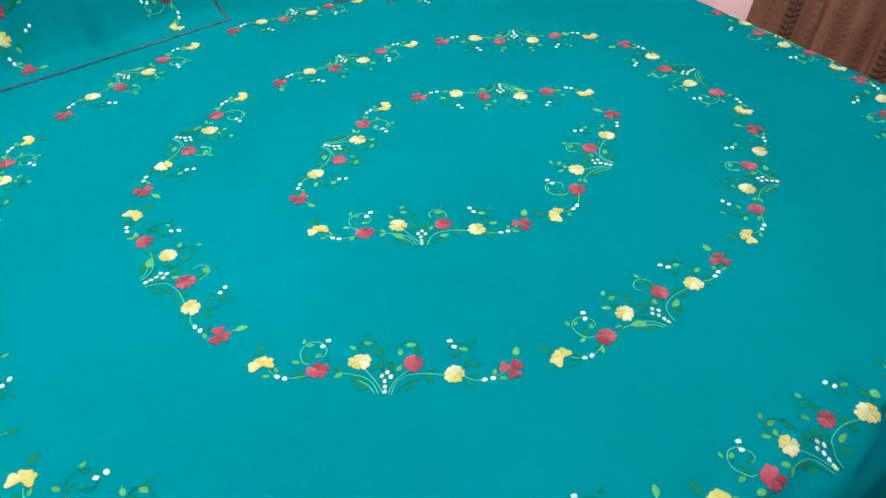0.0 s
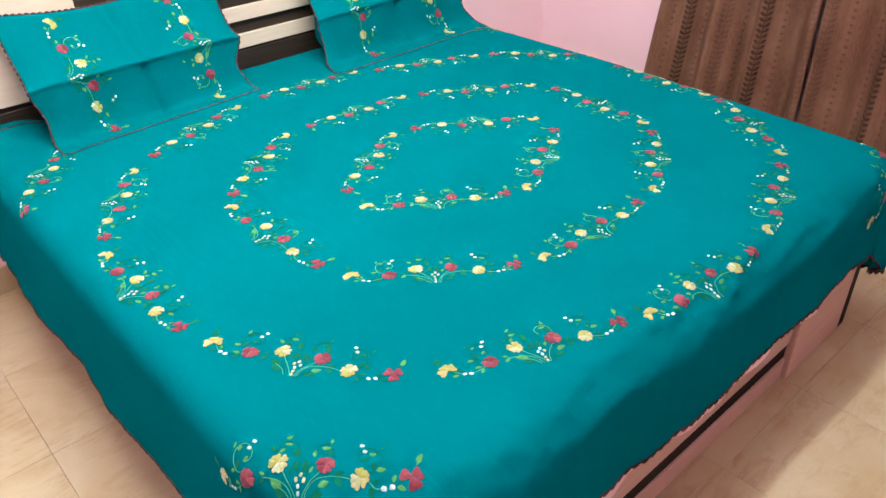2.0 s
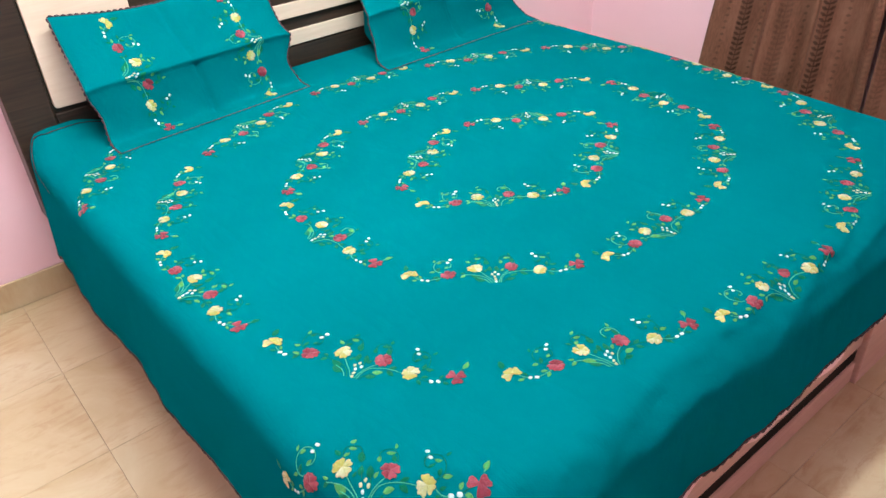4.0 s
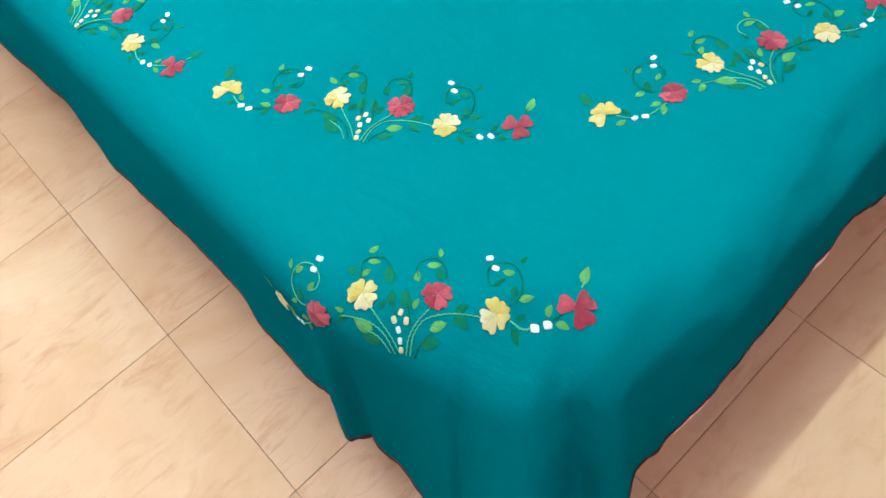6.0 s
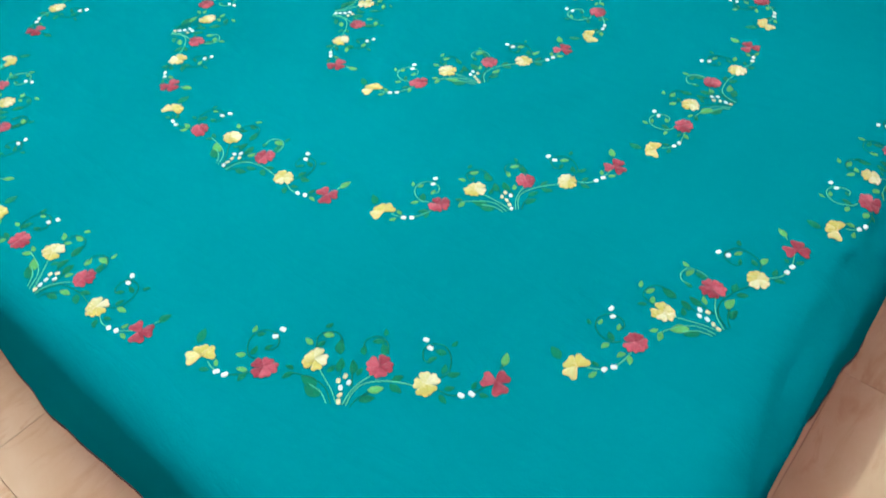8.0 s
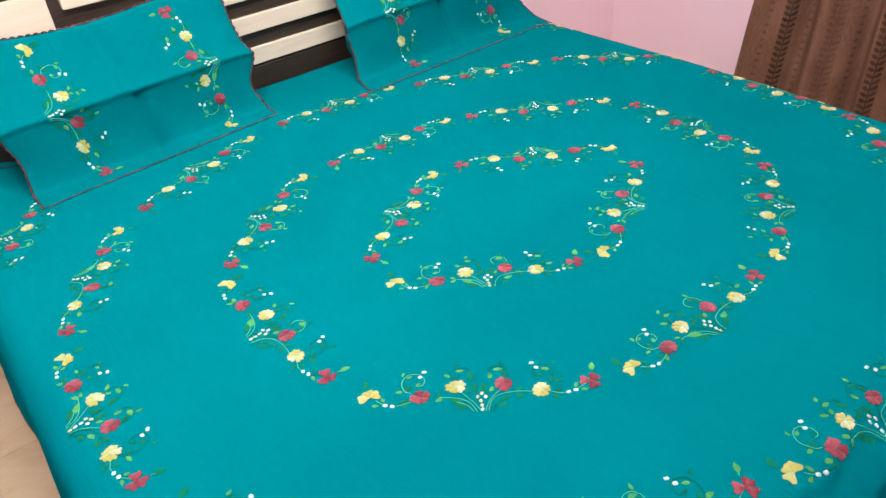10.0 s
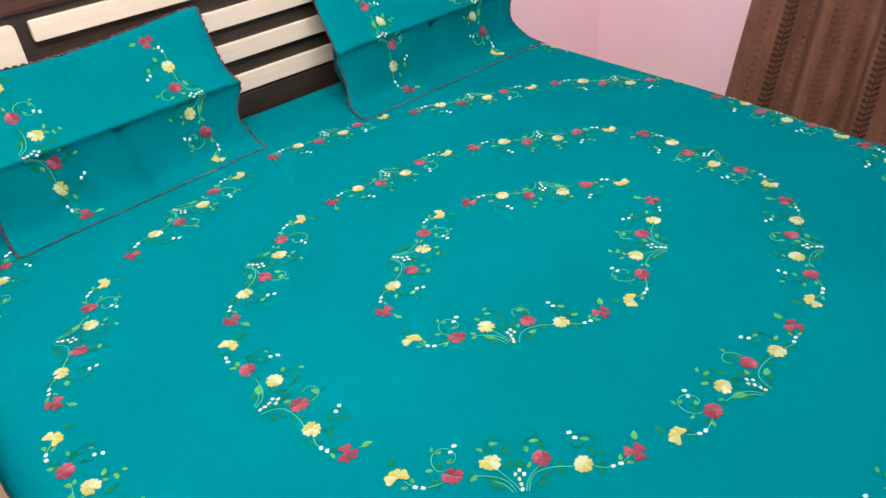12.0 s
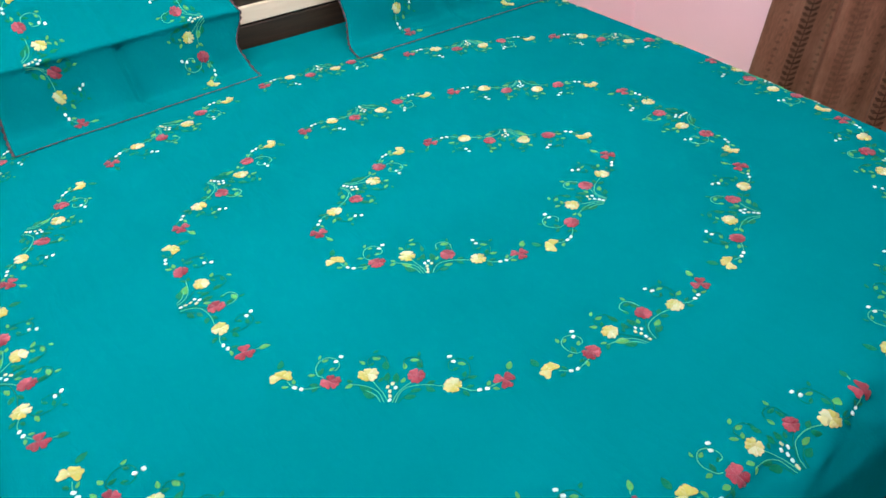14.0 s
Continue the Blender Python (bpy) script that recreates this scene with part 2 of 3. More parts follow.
wall("wall_north", (X0 - 0.15, Y1, -0.1), (X1 + 0.15, Y1 + 0.15, TOP), "pale pink painted wall behind the headboard")
wall("wall_east", (X1, Y0, -0.1), (X1 + 0.15, Y1, TOP), "pale pink painted wall beside the curtain")
wall("wall_south", (X0 - 0.15, Y0 - 0.15, -0.1), (X1 + 0.15, Y0, TOP), "plain pale pink painted wall")
wall("wall_west", (X0 - 0.15, Y0, -0.1), (X0, Y1, TOP), "plain pale pink painted wall")
ceiling = part("ceiling", block((X0 - 0.15, Y0 - 0.15, TOP), (X1 + 0.15, Y1 + 0.15, TOP + 0.15), 0), WHITEWASH)
tagged(ceiling, "plain white painted ceiling", "ceiling", kind="structure")

# Tiled skirting along the head wall and the curtain wall.
SKIRT = MARBLE
for name, lo, hi in (
    ("baseboard_north", (X0, Y1 - 0.012, 0.0), (X1 - 0.012, Y1 - 0.0005, 0.095)),
    ("baseboard_east", (X1 - 0.012, Y0, 0.0), (X1 - 0.0005, Y1 - 0.012, 0.095)),
):
    tagged(part(name, block(lo, hi, 0.003), SKIRT), "cream marble skirting tile along the wall", "baseboard", kind="structure")

# ---- bed ----
H = 0.55
FOOT_Y, HEAD_Y, LEFT_X = -0.848, 0.978, -0.888
CORNER_FOOT_LEFT, CORNER_FOOT_RIGHT, CORNER_HEAD = 0.34, 0.10, 0.11


def edge_of(nx, ny):
    """How softly the cloth turns down, by the way it faces: widest at the foot."""
    return 0.05 * nx * nx + (0.085 if ny < 0 else 0.018) * ny * ny


def right_x(y):
    return 0.938 + 0.066 * min(0.0, y - 0.12)


bed = empty("bed", (0.02, 0.06, 0))
tagged(bed, "wooden double bed with dark headboard and ivory slats", "bed")
HB = 0.995


def bed_board(name, lo, hi, mat, label="", bevel=0.004):
    ob = part(name, block(lo, hi, bevel), mat, bed, label)
    ob.matrix_parent_inverse = Matrix.Translation(bed.location).inverted()
    return ob


bed_board("headboard_back", (-0.80, HB + 0.008, 0.02), (0.90, HB + 0.06, 1.02), WENGE, "dark brown laminate headboard", 0.003)
bed_board("headboard_post", (-0.888, HB - 0.006, 0.30), (-0.772, HB + 0.072, 0.945), WENGE, "dark brown post")
bed_board("headboard_post", (0.838, HB - 0.006, 0.30), (0.962, HB + 0.072, 0.945), WENGE, "dark brown post")
bed_board("headboard_top_rail", (-0.89, HB - 0.004, 0.948), (0.964, HB + 0.09, 1.10), MAHOGANY, "reddish brown top rail", 0.012)
bed_board("headboard_bottom_rail", (-0.77, HB - 0.002, 0.10), (0.836, HB + 0.006, 0.606), WENGE)


def rounded_panel(name, x0, x1, z0, z1, depth, radius, label):
    """An ivory board with rounded corners, standing proud of the headboard."""
    bm = bmesh.new()
    ring = []
    for cx, cz, a0 in ((x1 - radius, z0 + radius, -90), (x1 - radius, z1 - radius, 0), (x0 + radius, z1 - radius, 90), (x0 + radius, z0 + radius, 180)):
        for k in range(6):
            a = radians(a0 + 90 * k / 5)
            ring.append(bm.verts.new((cx + radius * math.cos(a), HB + 0.0075, cz + radius * math.sin(a))))
    face = bm.faces.new(ring)
    made = bmesh.ops.extrude_face_region(bm, geom=[face])
    front = [e for e in made["geom"] if isinstance(e, bmesh.types.BMVert)]
    bmesh.ops.translate(bm, verts=front, vec=(0, -depth, 0))
    bmesh.ops.recalc_face_normals(bm, faces=bm.faces[:])
    rim = [e for e in bm.edges if all(p in front for p in e.verts)]
    bmesh.ops.bevel(bm, geom=rim, offset=0.002, segments=2, affect="EDGES", profile=0.5)
    ob = part(name, bm, IVORY, bed, label)
    ob.matrix_parent_inverse = Matrix.Translation(bed.location).inverted()
    return ob


rounded_panel("headboard_panel", -0.766, -0.486, 0.620, 0.932, 0.012, 0.012, "ivory laminate panel")
rounded_panel("headboard_panel", 0.552, 0.832, 0.620, 0.932, 0.012, 0.012, "ivory laminate panel")
for k in range(4):
    z = 0.612 + 0.0905 * k
    rounded_panel("headboard_slat", -0.456, 0.522, z, z + 0.047, 0.013, 0.006, "ivory laminate slat")

# Foot end: two rails with a dark recess, and the corner blocks that carry them.
BF = -0.812
# Black boards put the shade of the recess and the under-hem gap into colour.
bed_board("foot_recess_board", (-0.80, BF + 0.05, 0.004), (0.80, BF + 0.07, 0.235), GAP_BLACK, "board blackened for the shade of the recess")
bed_board("foot_recess_shade", (-0.56, BF + 0.005, 0.0728), (0.495, BF + 0.026, 0.1242), GAP_BLACK)
bed_board("foot_shadow_board", (-0.56, BF + 0.012, 0.1988), (0.495, BF + 0.026, 0.25), GAP_BLACK)
bed_board("foot_upper_rail", (-0.56, BF, 0.125), (0.495, BF + 0.028, 0.198), ROSE_BOARD, "rose beige laminate rail")
bed_board("foot_lower_rail", (-0.56, BF, 0.004), (0.495, BF + 0.028, 0.072), ROSE_BOARD, "rose beige laminate rail")
for x, wide in ((-0.84, 0.28), (0.498, 0.31)):
    bed_board("corner_block", (x, BF - 0.012, 0.0), (x + wide, BF + 0.10, 0.24), ROSE_BOARD, "rose beige corner leg block")
for x in (-0.862, 0.812):
    bed_board("side_rail", (x, BF + 0.105, 0.0), (x + 0.028, HB - 0.01, 0.26), WENGE, "dark brown side rail")
# Black upright strip just past the right corner block.
bed_board("end_strip", (0.812, BF - 0.010, 0.0), (0.852, BF + 0.10, 0.26), GAP_BLACK, "black upright strip at the foot end")
bed_board("slatted_deck", (-0.83, BF + 0.11, 0.19), (0.808, HB - 0.012, 0.24), WENGE)

bm = block((LEFT_X + 0.055, FOOT_Y + 0.055, 0.262), (0.80, HEAD_Y - 0.03, H - 0.03), 0)
bmesh.ops.bevel(bm, geom=[e for e in bm.edges if abs(e.verts[0].co.z - e.verts[1].co.z) > 0.1], offset=0.22, segments=8, affect="EDGES", profile=0.5)
mattress = part("mattress", bm, MATTRESS, None, "", True)
tagged(mattress, "thick cotton mattress hidden under the bedspread", "mattress")

# ---- bedspread ----


def corner_radius(x, y):
    if y > 0:
        return CORNER_HEAD
    return CORNER_FOOT_LEFT if x < 0 else CORNER_FOOT_RIGHT


def inner_point(x, y):
    r = corner_radius(x, y)
    cx = min(max(x, LEFT_X + r), right_x(y) - r)
    cy = min(max(y, FOOT_Y + r), HEAD_Y - r)
    return cx, cy, r


def corner_folds(angle):
    """How far the cloth stands out or in round a foot corner, by the way it faces."""
    out = 0.0
    if 172 < angle <= 189:
        out += 0.024 * ((angle - 172) / 17) ** 2
    elif 189 < angle < 214:
        out += 0.024 - 0.028 * min(1.0, (angle - 189) / 3.0) + 0.018 * max(0.0, (angle - 192.5) / 21.5)
    for mid, wide, far in ((222, 8, 0.014), (232, 3.5, -0.028), (239, 4.5, 0.020),
                           (288, 8, 0.018), (304, 7, -0.014), (322, 9, 0.024), (340, 7, -0.010)):
        out += far * math.exp(-(((angle - mid) / wide) ** 2))
    return out


def ease(f):
    f = min(1.0, max(0.0, f))
    return f * f * (3 - 2 * f)


def drape(x, y):
    """Lays the point (x, y) of the flat cloth over the mattress."""
    cx, cy, corner = inner_point(x, y)
    dx, dy = x - cx, y - cy
    far = math.hypot(dx, dy)
    nx, ny = (dx / far, dy / far) if far > 1e-9 else (0.0, 0.0)
    EDGE = edge_of(nx, ny)
    d = far - (corner - EDGE)
    rise = 0.0022 * noise.noise(Vector((x * 3.1, y * 2.7, 0.3))) + 0.0011 * noise.noise(Vector((x * 8 + y * 3, y * 7, 2.1)))
    if ny < -0.2:
        front = min(1.0, (-ny - 0.2) / 0.4)
        rise += front * 0.0030 * noise.noise(Vector((x * 24 + y * 16, y * 52 - x * 9, 6.1))) * math.exp(-(((d - 0.05) / 0.055) ** 2))
        rise += front * 0.006 * noise.noise(Vector((x * 7 + y * 5, y * 24 - x * 4, 3.3))) * math.exp(-(((d - 0.05) / 0.075) ** 2))
    rise += 0.030 * ease((y - 0.84) / 0.11) * ease((-0.60 - x) / 0.14)
    if d <= 0:
        return Vector((x, y, H + rise))
    base_x, base_y = cx + nx * (corner - EDGE), cy + ny * (corner - EDGE)
    if d < EDGE * math.pi / 2:
        a = d / EDGE
        out, z = EDGE * math.sin(a), H - EDGE * (1 - math.cos(a))
    else:
        out, z = EDGE, H - EDGE - (d - EDGE * math.pi / 2)
    low = max(0.0, d - 0.03) / 0.3
    along = x * ny - y * nx
    angle = math.degrees(math.atan2(ny, nx)) % 360
    wave = 0.006 * math.sin(along * 13 + 0.7) + 0.010 * noise.noise(Vector((along * 4.2, low * 0.7, 5.0))) + 0.005 * noise.noise(Vector((along * 13, low * 1.6, 8.0)))
    if ny < -0.7:
        wave += 0.004 * noise.noise(Vector((along * 24, low * 0.6, 11.0)))
    out += low * (wave + (0.018 if nx < -0.5 else 0.010)) + corner_folds(angle) * min(1.0, low * 1.25)
    if ny < 0:
        out += min(low, 1.15) * (1 / max(abs(nx), abs(ny)) - 1) * 0.98 * corner
    return Vector((base_x + nx * out, base_y + ny * (out + rise * 2 * min(1.0, d / 0.025)), z + rise * max(0.0, 1 - low * 3)))


def on_cloth(x, y, lift, surface=drape):
    e = 0.002
    p = surface(x, y)
    n = (surface(x + e, y) - p).cross(surface(x, y + e) - p).normalized()
    return p + n * lift


def rim_points(step):
    """Walks round the cloth where it begins to turn down: place and outward way."""
    out = []
    corners = []
    for sx, sy, a0 in ((-1, 1, 90), (-1, -1, 180), (1, -1, 270), (1, 1, 0)):
        r = corner_radius(sx, sy)
        y = HEAD_Y - r if sy > 0 else FOOT_Y + r
        corners.append((LEFT_X + r if sx < 0 else right_x(y) - r, y, a0, r))
    for k, (cx, cy, a0, r) in enumerate(corners):
        arc = 16 if k in (0, 3) else 96
        for i in range(arc + 1):
            a = radians(a0 + 90 * i / arc)
            reach = r - edge_of(math.cos(a), math.sin(a))
            px, py = cx + reach * math.cos(a), cy + reach * math.sin(a)
            out.append((px, py, math.cos(a), math.sin(a)))
        nx_, ny_, _, nr = corners[(k + 1) % 4]
        a1 = radians(a0 + 90)
        soft = edge_of(math.cos(a1), math.sin(a1))
        sx, sy = cx + (r - soft) * math.cos(a1), cy + (r - soft) * math.sin(a1)
        tx, ty = nx_ + (nr - soft) * math.cos(a1), ny_ + (nr - soft) * math.sin(a1)
        n = int(math.hypot(tx - sx, ty - sy) / step)
        for i in range(1, n):
            f = i / n
            py = sy + (ty - sy) * f
            px = sx + (tx - sx) * f if k != 2 else right_x(py) - soft
            out.append((px, py, math.cos(a1), math.sin(a1)))
    return out


def hem_depth(x, y, nx, ny):
    """How long the cloth hangs, measured over the edge."""
    if ny > 0.9:
        return 0.12
    side = abs(nx) / (abs(nx) + abs(ny) + 1e-6)
    deep = side * (0.358 + 0.010 * math.sin(y * 5)) + (1 - side) * (0.301 + 0.004 * math.sin(x * 4.0 + 1.0) + 0.004 * math.sin(x * 17))
    if ny < 0:
        deep += 0.05 * (4 * side * (1 - side)) ** 2
    else:
        deep = 0.358
    return deep + 0.006 * noise.noise(Vector((x * 6, y * 6, 0)))


bedspread = empty("bedspread", (0.02, 0.06, H))
tagged(bedspread, "teal cotton bedspread with rings of embroidered flower sprays", "bedspread")


def under(parent, ob):
    ob.parent = parent
    ob.matrix_parent_inverse = Matrix.Translation(parent.location).inverted() if parent.type == "EMPTY" else Matrix()
    return ob


rim = rim_points(0.010)
INSIDE, SKIRT_ROWS = 56, 30
verts = []
for px, py, nx, ny in rim:
    for j in range(INSIDE):
        f = 1 - (1 - j / INSIDE) ** 1.5 * 0.995
        f = max(f, 0.004)
        x, y = 0.02 + (px - 0.02) * f, 0.06 + (py - 0.06) * f
        verts.append(drape(x, y))
    deep = hem_depth(px, py, nx, ny)
    for j in range(SKIRT_ROWS):
        d = deep * j / (SKIRT_ROWS - 1)
        verts.append(drape(px + nx * d, py + ny * d))
ROWS_ALL = INSIDE + SKIRT_ROWS
faces = grid_faces(len(rim), ROWS_ALL, closed=True)
faces.append(tuple(i * ROWS_ALL for i in range(len(rim)))[::-1])
cloth = under(bedspread, mesh_object("cloth", verts, [f[::-1] for f in faces], TEAL, None, "plain teal cotton cloth"))


def scallops(path, ways, pitch, reach, thick=0.0016, inner=0.0035):
    """A row of half-round stitched scallops along a hem. path: places, ways: the way out of the cloth at each."""
    lengths = [0.0]
    for a, b_ in zip(path, path[1:]):
        lengths.append(lengths[-1] + (b_ - a).length)
    count = max(1, int(lengths[-1] / pitch))
    verts_, faces_, uvs_ = [], [], []
    at = 0
    per = 6

    def place(s):
        nonlocal at
        while at < len(lengths) - 2 and lengths[at + 1] < s:
            at += 1
        f = (s - lengths[at]) / max(1e-6, lengths[at + 1] - lengths[at])
        return path[at].lerp(path[at + 1], f), ways[at].lerp(ways[at + 1], f).normalized()

    for k in range(count):
        first = len(verts_)
        for i in range(per + 1):
            p, out = place((k + i / per) * lengths[-1] / count)
            tangent = (path[min(at + 1, len(path) - 1)] - path[at]).normalized()
            face_way = tangent.cross(out).normalized()
            bulge = reach * math.sin(math.pi * i / per)
            for o, h in ((-inner, 0.0), (0.001 + bulge * 0.4, thick), (0.0018 + bulge, 0.0), (0.001 + bulge * 0.4, -thick)):
                verts_.append(p + out * o + face_way * h)
                uvs_.append((i / per, o * 60))
        for i in range(per):
            for j in range(4):
                a, c = first + i * 4 + j, first + i * 4 + (j + 1) % 4
                faces_.append((a, c, c + 4, a + 4))
    return verts_, faces_, uvs_


hem_path, hem_ways = [], []
for px, py, nx, ny in rim:
    if ny > 0.9:
        continue
    deep = hem_depth(px, py, nx, ny)
    p, q = drape(px + nx * deep, py + ny * deep), drape(px + nx * (deep - 0.01), py + ny * (deep - 0.01))
    hem_path.append(p)
    hem_ways.append((p - q).normalized())
sv, sf, su = scallops(hem_path, hem_ways, 0.024, 0.009)
under(bedspread, mesh_object("hem_trim", sv, sf, HEM_TRIM, None, "brown scalloped stitched hem", su))

# The hem turned up against the headboard beside the pillow.
line = catmull([(-0.922, 0.74, 0), (-0.902, 0.86, 0), (-0.856, 0.922, 0), (-0.79, 0.942, 0), (-0.70, 0.946, 0), (-0.62, 0.947, 0)], 10)
turned = [on_cloth(p.x, p.y, 0.0012) for p in line]
turned_ways = [Vector((-0.2, 1, 0.1)).normalized() for p in line]
sv, sf, su = scallops(turned, turned_ways, 0.024, 0.003, 0.0012, 0.0015)
under(bedspread, mesh_object("hem_trim", sv, sf, HEM_TRIM, None, "brown scalloped hem turned up at the headboard", su))

# ---- embroidery: one spray of six flowers, laid again and again ----
FLOWERS = ((-173, 33, "yellow", "side"), (-96, 31, "red", "open"), (-43, 52, "yellow", "open"), (30, 57, "red", "open"), (86, 45, "yellow", "open"), (160, 62, "red", "side"))
# Stems as lines from the root outwards, in millimetres.
STEMS_LEFT = (
    ("light", ((-2, 2), (-12, 17), (-24, 30), (-35, 42))),
    ("light", ((-8, 1), (-19, 18), (-34, 27), (-50, 30), (-66, 31))),
    ("light", ((-13, 1), (-24, 14), (-40, 21))),
    ("light", ((-108, 22), (-119, 18), (-129, 15), (-136, 14))),
    ("light", ((-147, 16), (-156, 21), (-163, 27))),
    ("light", ((-109, 40), (-119, 43), (-126, 56), (-125, 70), (-115, 80), (-101, 79), (-92, 68), (-94, 57), (-103, 54))),
    ("dark", ((-47, 68), (-50, 82), (-44, 90), (-29, 92), (-19, 80), (-17, 68))),
)
STEMS_RIGHT = (
    ("light", ((4, 2), (7, 18), (14, 32), (24, 44))),
    ("light", ((8, 2), (11, 20), (20, 33), (38, 40), (56, 42), (74, 41))),
    ("dark", ((12, 1), (18, 14), (28, 24))),
    ("light", ((9, 74), (5, 84), (10, 93), (22, 96), (32, 88), (36, 74))),
    ("dark", ((97, 54), (107, 65), (106, 83), (98, 96), (89, 99), (79, 97), (73, 88), (77, 75), (86, 73))),
    ("light", ((100, 41), (114, 37), (126, 39))),
    ("light", ((137, 43), (145, 50), (154, 58))),
    ("light", ((162, 80), (164, 87))),
    ("dark", ((8, 26), (3, 44), (0, 56))),
    ("dark", ((-9, 38), (-11, 46), (-13, 56))),
)
# Leaves: middle, way and length, and 1 for the light, 0 for the dark thread.
LEAVES_LEFT = (
    (-184, 59, 93, 21, 0), (-162, 16, 9, 12, 1), (-152, 27, 117, 11, 1), (-120, 24, 180, 13, 1), (-116, 15, 245, 13, 1), (-68, 37, 165, 11, 1), (-67, 27, 225, 13, 1),
    (-129, 43, 185, 11, 1), (-116, 51, 80, 15, 0), (-127, 80, 85, 10, 1), (-116, 74, 29, 10, 1), (-101, 58, 45, 11, 1),
    (-58, 75, 148, 13, 1), (-43, 74, 50, 11, 1), (-20, 74, 108, 19, 0), (-38, 87, 4, 13, 1), (-42, 101, 45, 11, 1),
)
LEAVES_MID = (
    (-14, 51, 90, 17, 0), (-22, 44, 60, 11, 0), (-41, 25, 158, 22, 1), (-33, 13, 160, 21, 0), (34, 29, 22, 17, 1), (28, 15, 22, 18, 0), (1, 51, 104, 20, 0),
    (11, 47, 70, 12, 1), (54, 47, 32, 14, 0), (55, 34, 332, 16, 0),
)
LEAVES_RIGHT = (
    (8, 75, 103, 13, 1), (21, 89, 7, 15, 1), (25, 103, 100, 11, 1), (29, 80, 112, 15, 0), (93, 89, 172, 13, 1), (86, 78, 40, 11, 0), (106, 103, 60, 11, 0),
    (101, 68, 85, 13, 0), (113, 64, 17, 15, 1), (108, 31, 315, 14, 0), (112, 45, 25, 12, 0), (138, 54, 77, 11, 1), (150, 44, 355, 12, 1), (165, 93, 84, 18, 1),
)
BEADS = ((-147, 16, 1), (-136, 14, 1), (-99, 74, 1), (-94, 85, 1), (-1, 6, 0), (-2, 14, 0), (-4, 23, 0), (-9, 31, 0), (-3, 38, 0), (3, 31, 0), (73, 102, 1), (80, 92, 1), (126, 39, 1), (137, 43, 1))


def petal(centre, angle, length, width, rng, order=0):
    """One satin-stitched petal in the plane: rows of (across, along, height), with a notch at its tip."""
    verts_, faces_, uvs_ = [], [], []
    rows, cols = 8, 7
    notch = rng.uniform(0.10, 0.22)
    ca, sa = math.cos(angle), math.sin(angle)
    for j in range(rows):
        s = j / (rows - 1)
        half = width * (0.14 + 0.86 * math.sin(min(1.0, s * 1.12) * math.pi * 0.5) ** 1.2) * (1.0 if s < 0.72 else 1 - 0.42 * ((s - 0.72) / 0.28) ** 2)
        for i in range(cols):
            a = i / (cols - 1) * 2 - 1
            along = length * s * (1 - (notch * (1 - abs(a)) if s > 0.9 else 0) - 0.06 * abs(a) * s)
            h = 0.0003 + 0.0002 * order + 0.0015 * math.sin(math.pi * min(1, 0.12 + s * 0.85)) * (1 - a * a * 0.8)
            x, y = along, half * a
            verts_.append((centre[0] + ca * x - sa * y, centre[1] + sa * x + ca * y, h))
            uvs_.append((i / (cols - 1), s))
    for j in range(rows - 1):
        for i in range(cols - 1):
            p = j * cols + i
            faces_.append((p, p + cols, p + cols + 1, p + 1))
    return verts_, faces_, uvs_


def flat_flower(centre, shape, rng):
    pieces = []
    if shape == "open":
        start = rng.uniform(0, 6.28)
        for k in range(5):
            a = start + 2 * math.pi * k / 5 + rng.uniform(-0.12, 0.12)
            pieces.append(petal((centre[0] - 0.0004 * math.cos(a), centre[1] - 0.0004 * math.sin(a)), a, rng.uniform(0.0140, 0.0182), rng.uniform(0.0066, 0.0080), rng, (0, 2, 1, 3, 1)[k]))
    else:
        ways_ = ((203, 0.0205), (112, 0.0160), (24, 0.0185)) if centre[0] < 0 else ((170, 0.0185), (48, 0.0185), (-58, 0.0190))
        for k, (a, size) in enumerate(ways_):
            a = radians(a + rng.uniform(-8, 8))
            pieces.append(petal((centre[0] - 0.001 * math.cos(a), centre[1] - 0.001 * math.sin(a)), a, size, rng.uniform(0.0092, 0.0106), rng, k))
    return joined(pieces)


def joined(pieces):
    v_, f_, u_ = [], [], []
    for pv, pf, pu in pieces:
        k = len(v_)
        v_ += pv
        f_ += [tuple(i + k for i in f) for f in pf]
        u_ += pu
    return v_, f_, u_


def flat_leaf(x, y, angle, length, rng):
    length *= rng.uniform(0.92, 1.1)
    wide = length * rng.uniform(0.23, 0.29)
    bend = rng.uniform(-0.18, 0.18)
    ca, sa = math.cos(angle), math.sin(angle)
    v_, f_, u_ = [], [], []
    rows, cols = 7, 5
    for j in range(rows):
        s = j / (rows - 1)
        half = wide * (0.05 + math.sin(math.pi * s**0.85) ** 0.85 if 0 < j < rows - 1 else 0.04)
        for i in range(cols):
            a = i / (cols - 1) * 2 - 1
            px, py = length * (s - 0.5), half * a + bend * length * math.sin(math.pi * s) * 0.5
            v_.append((x + ca * px - sa * py, y + sa * px + ca * py, 0.0002 + 0.0006 * (1 - a * a) - (0.0003 if i == 2 else 0)))
            u_.append((a * 0.5 + 0.5, s * 2))
    for j in range(rows - 1):
        for i in range(cols - 1):
            p = j * cols + i
            f_.append((p, p + cols, p + cols + 1, p + 1))
    return v_, f_, u_


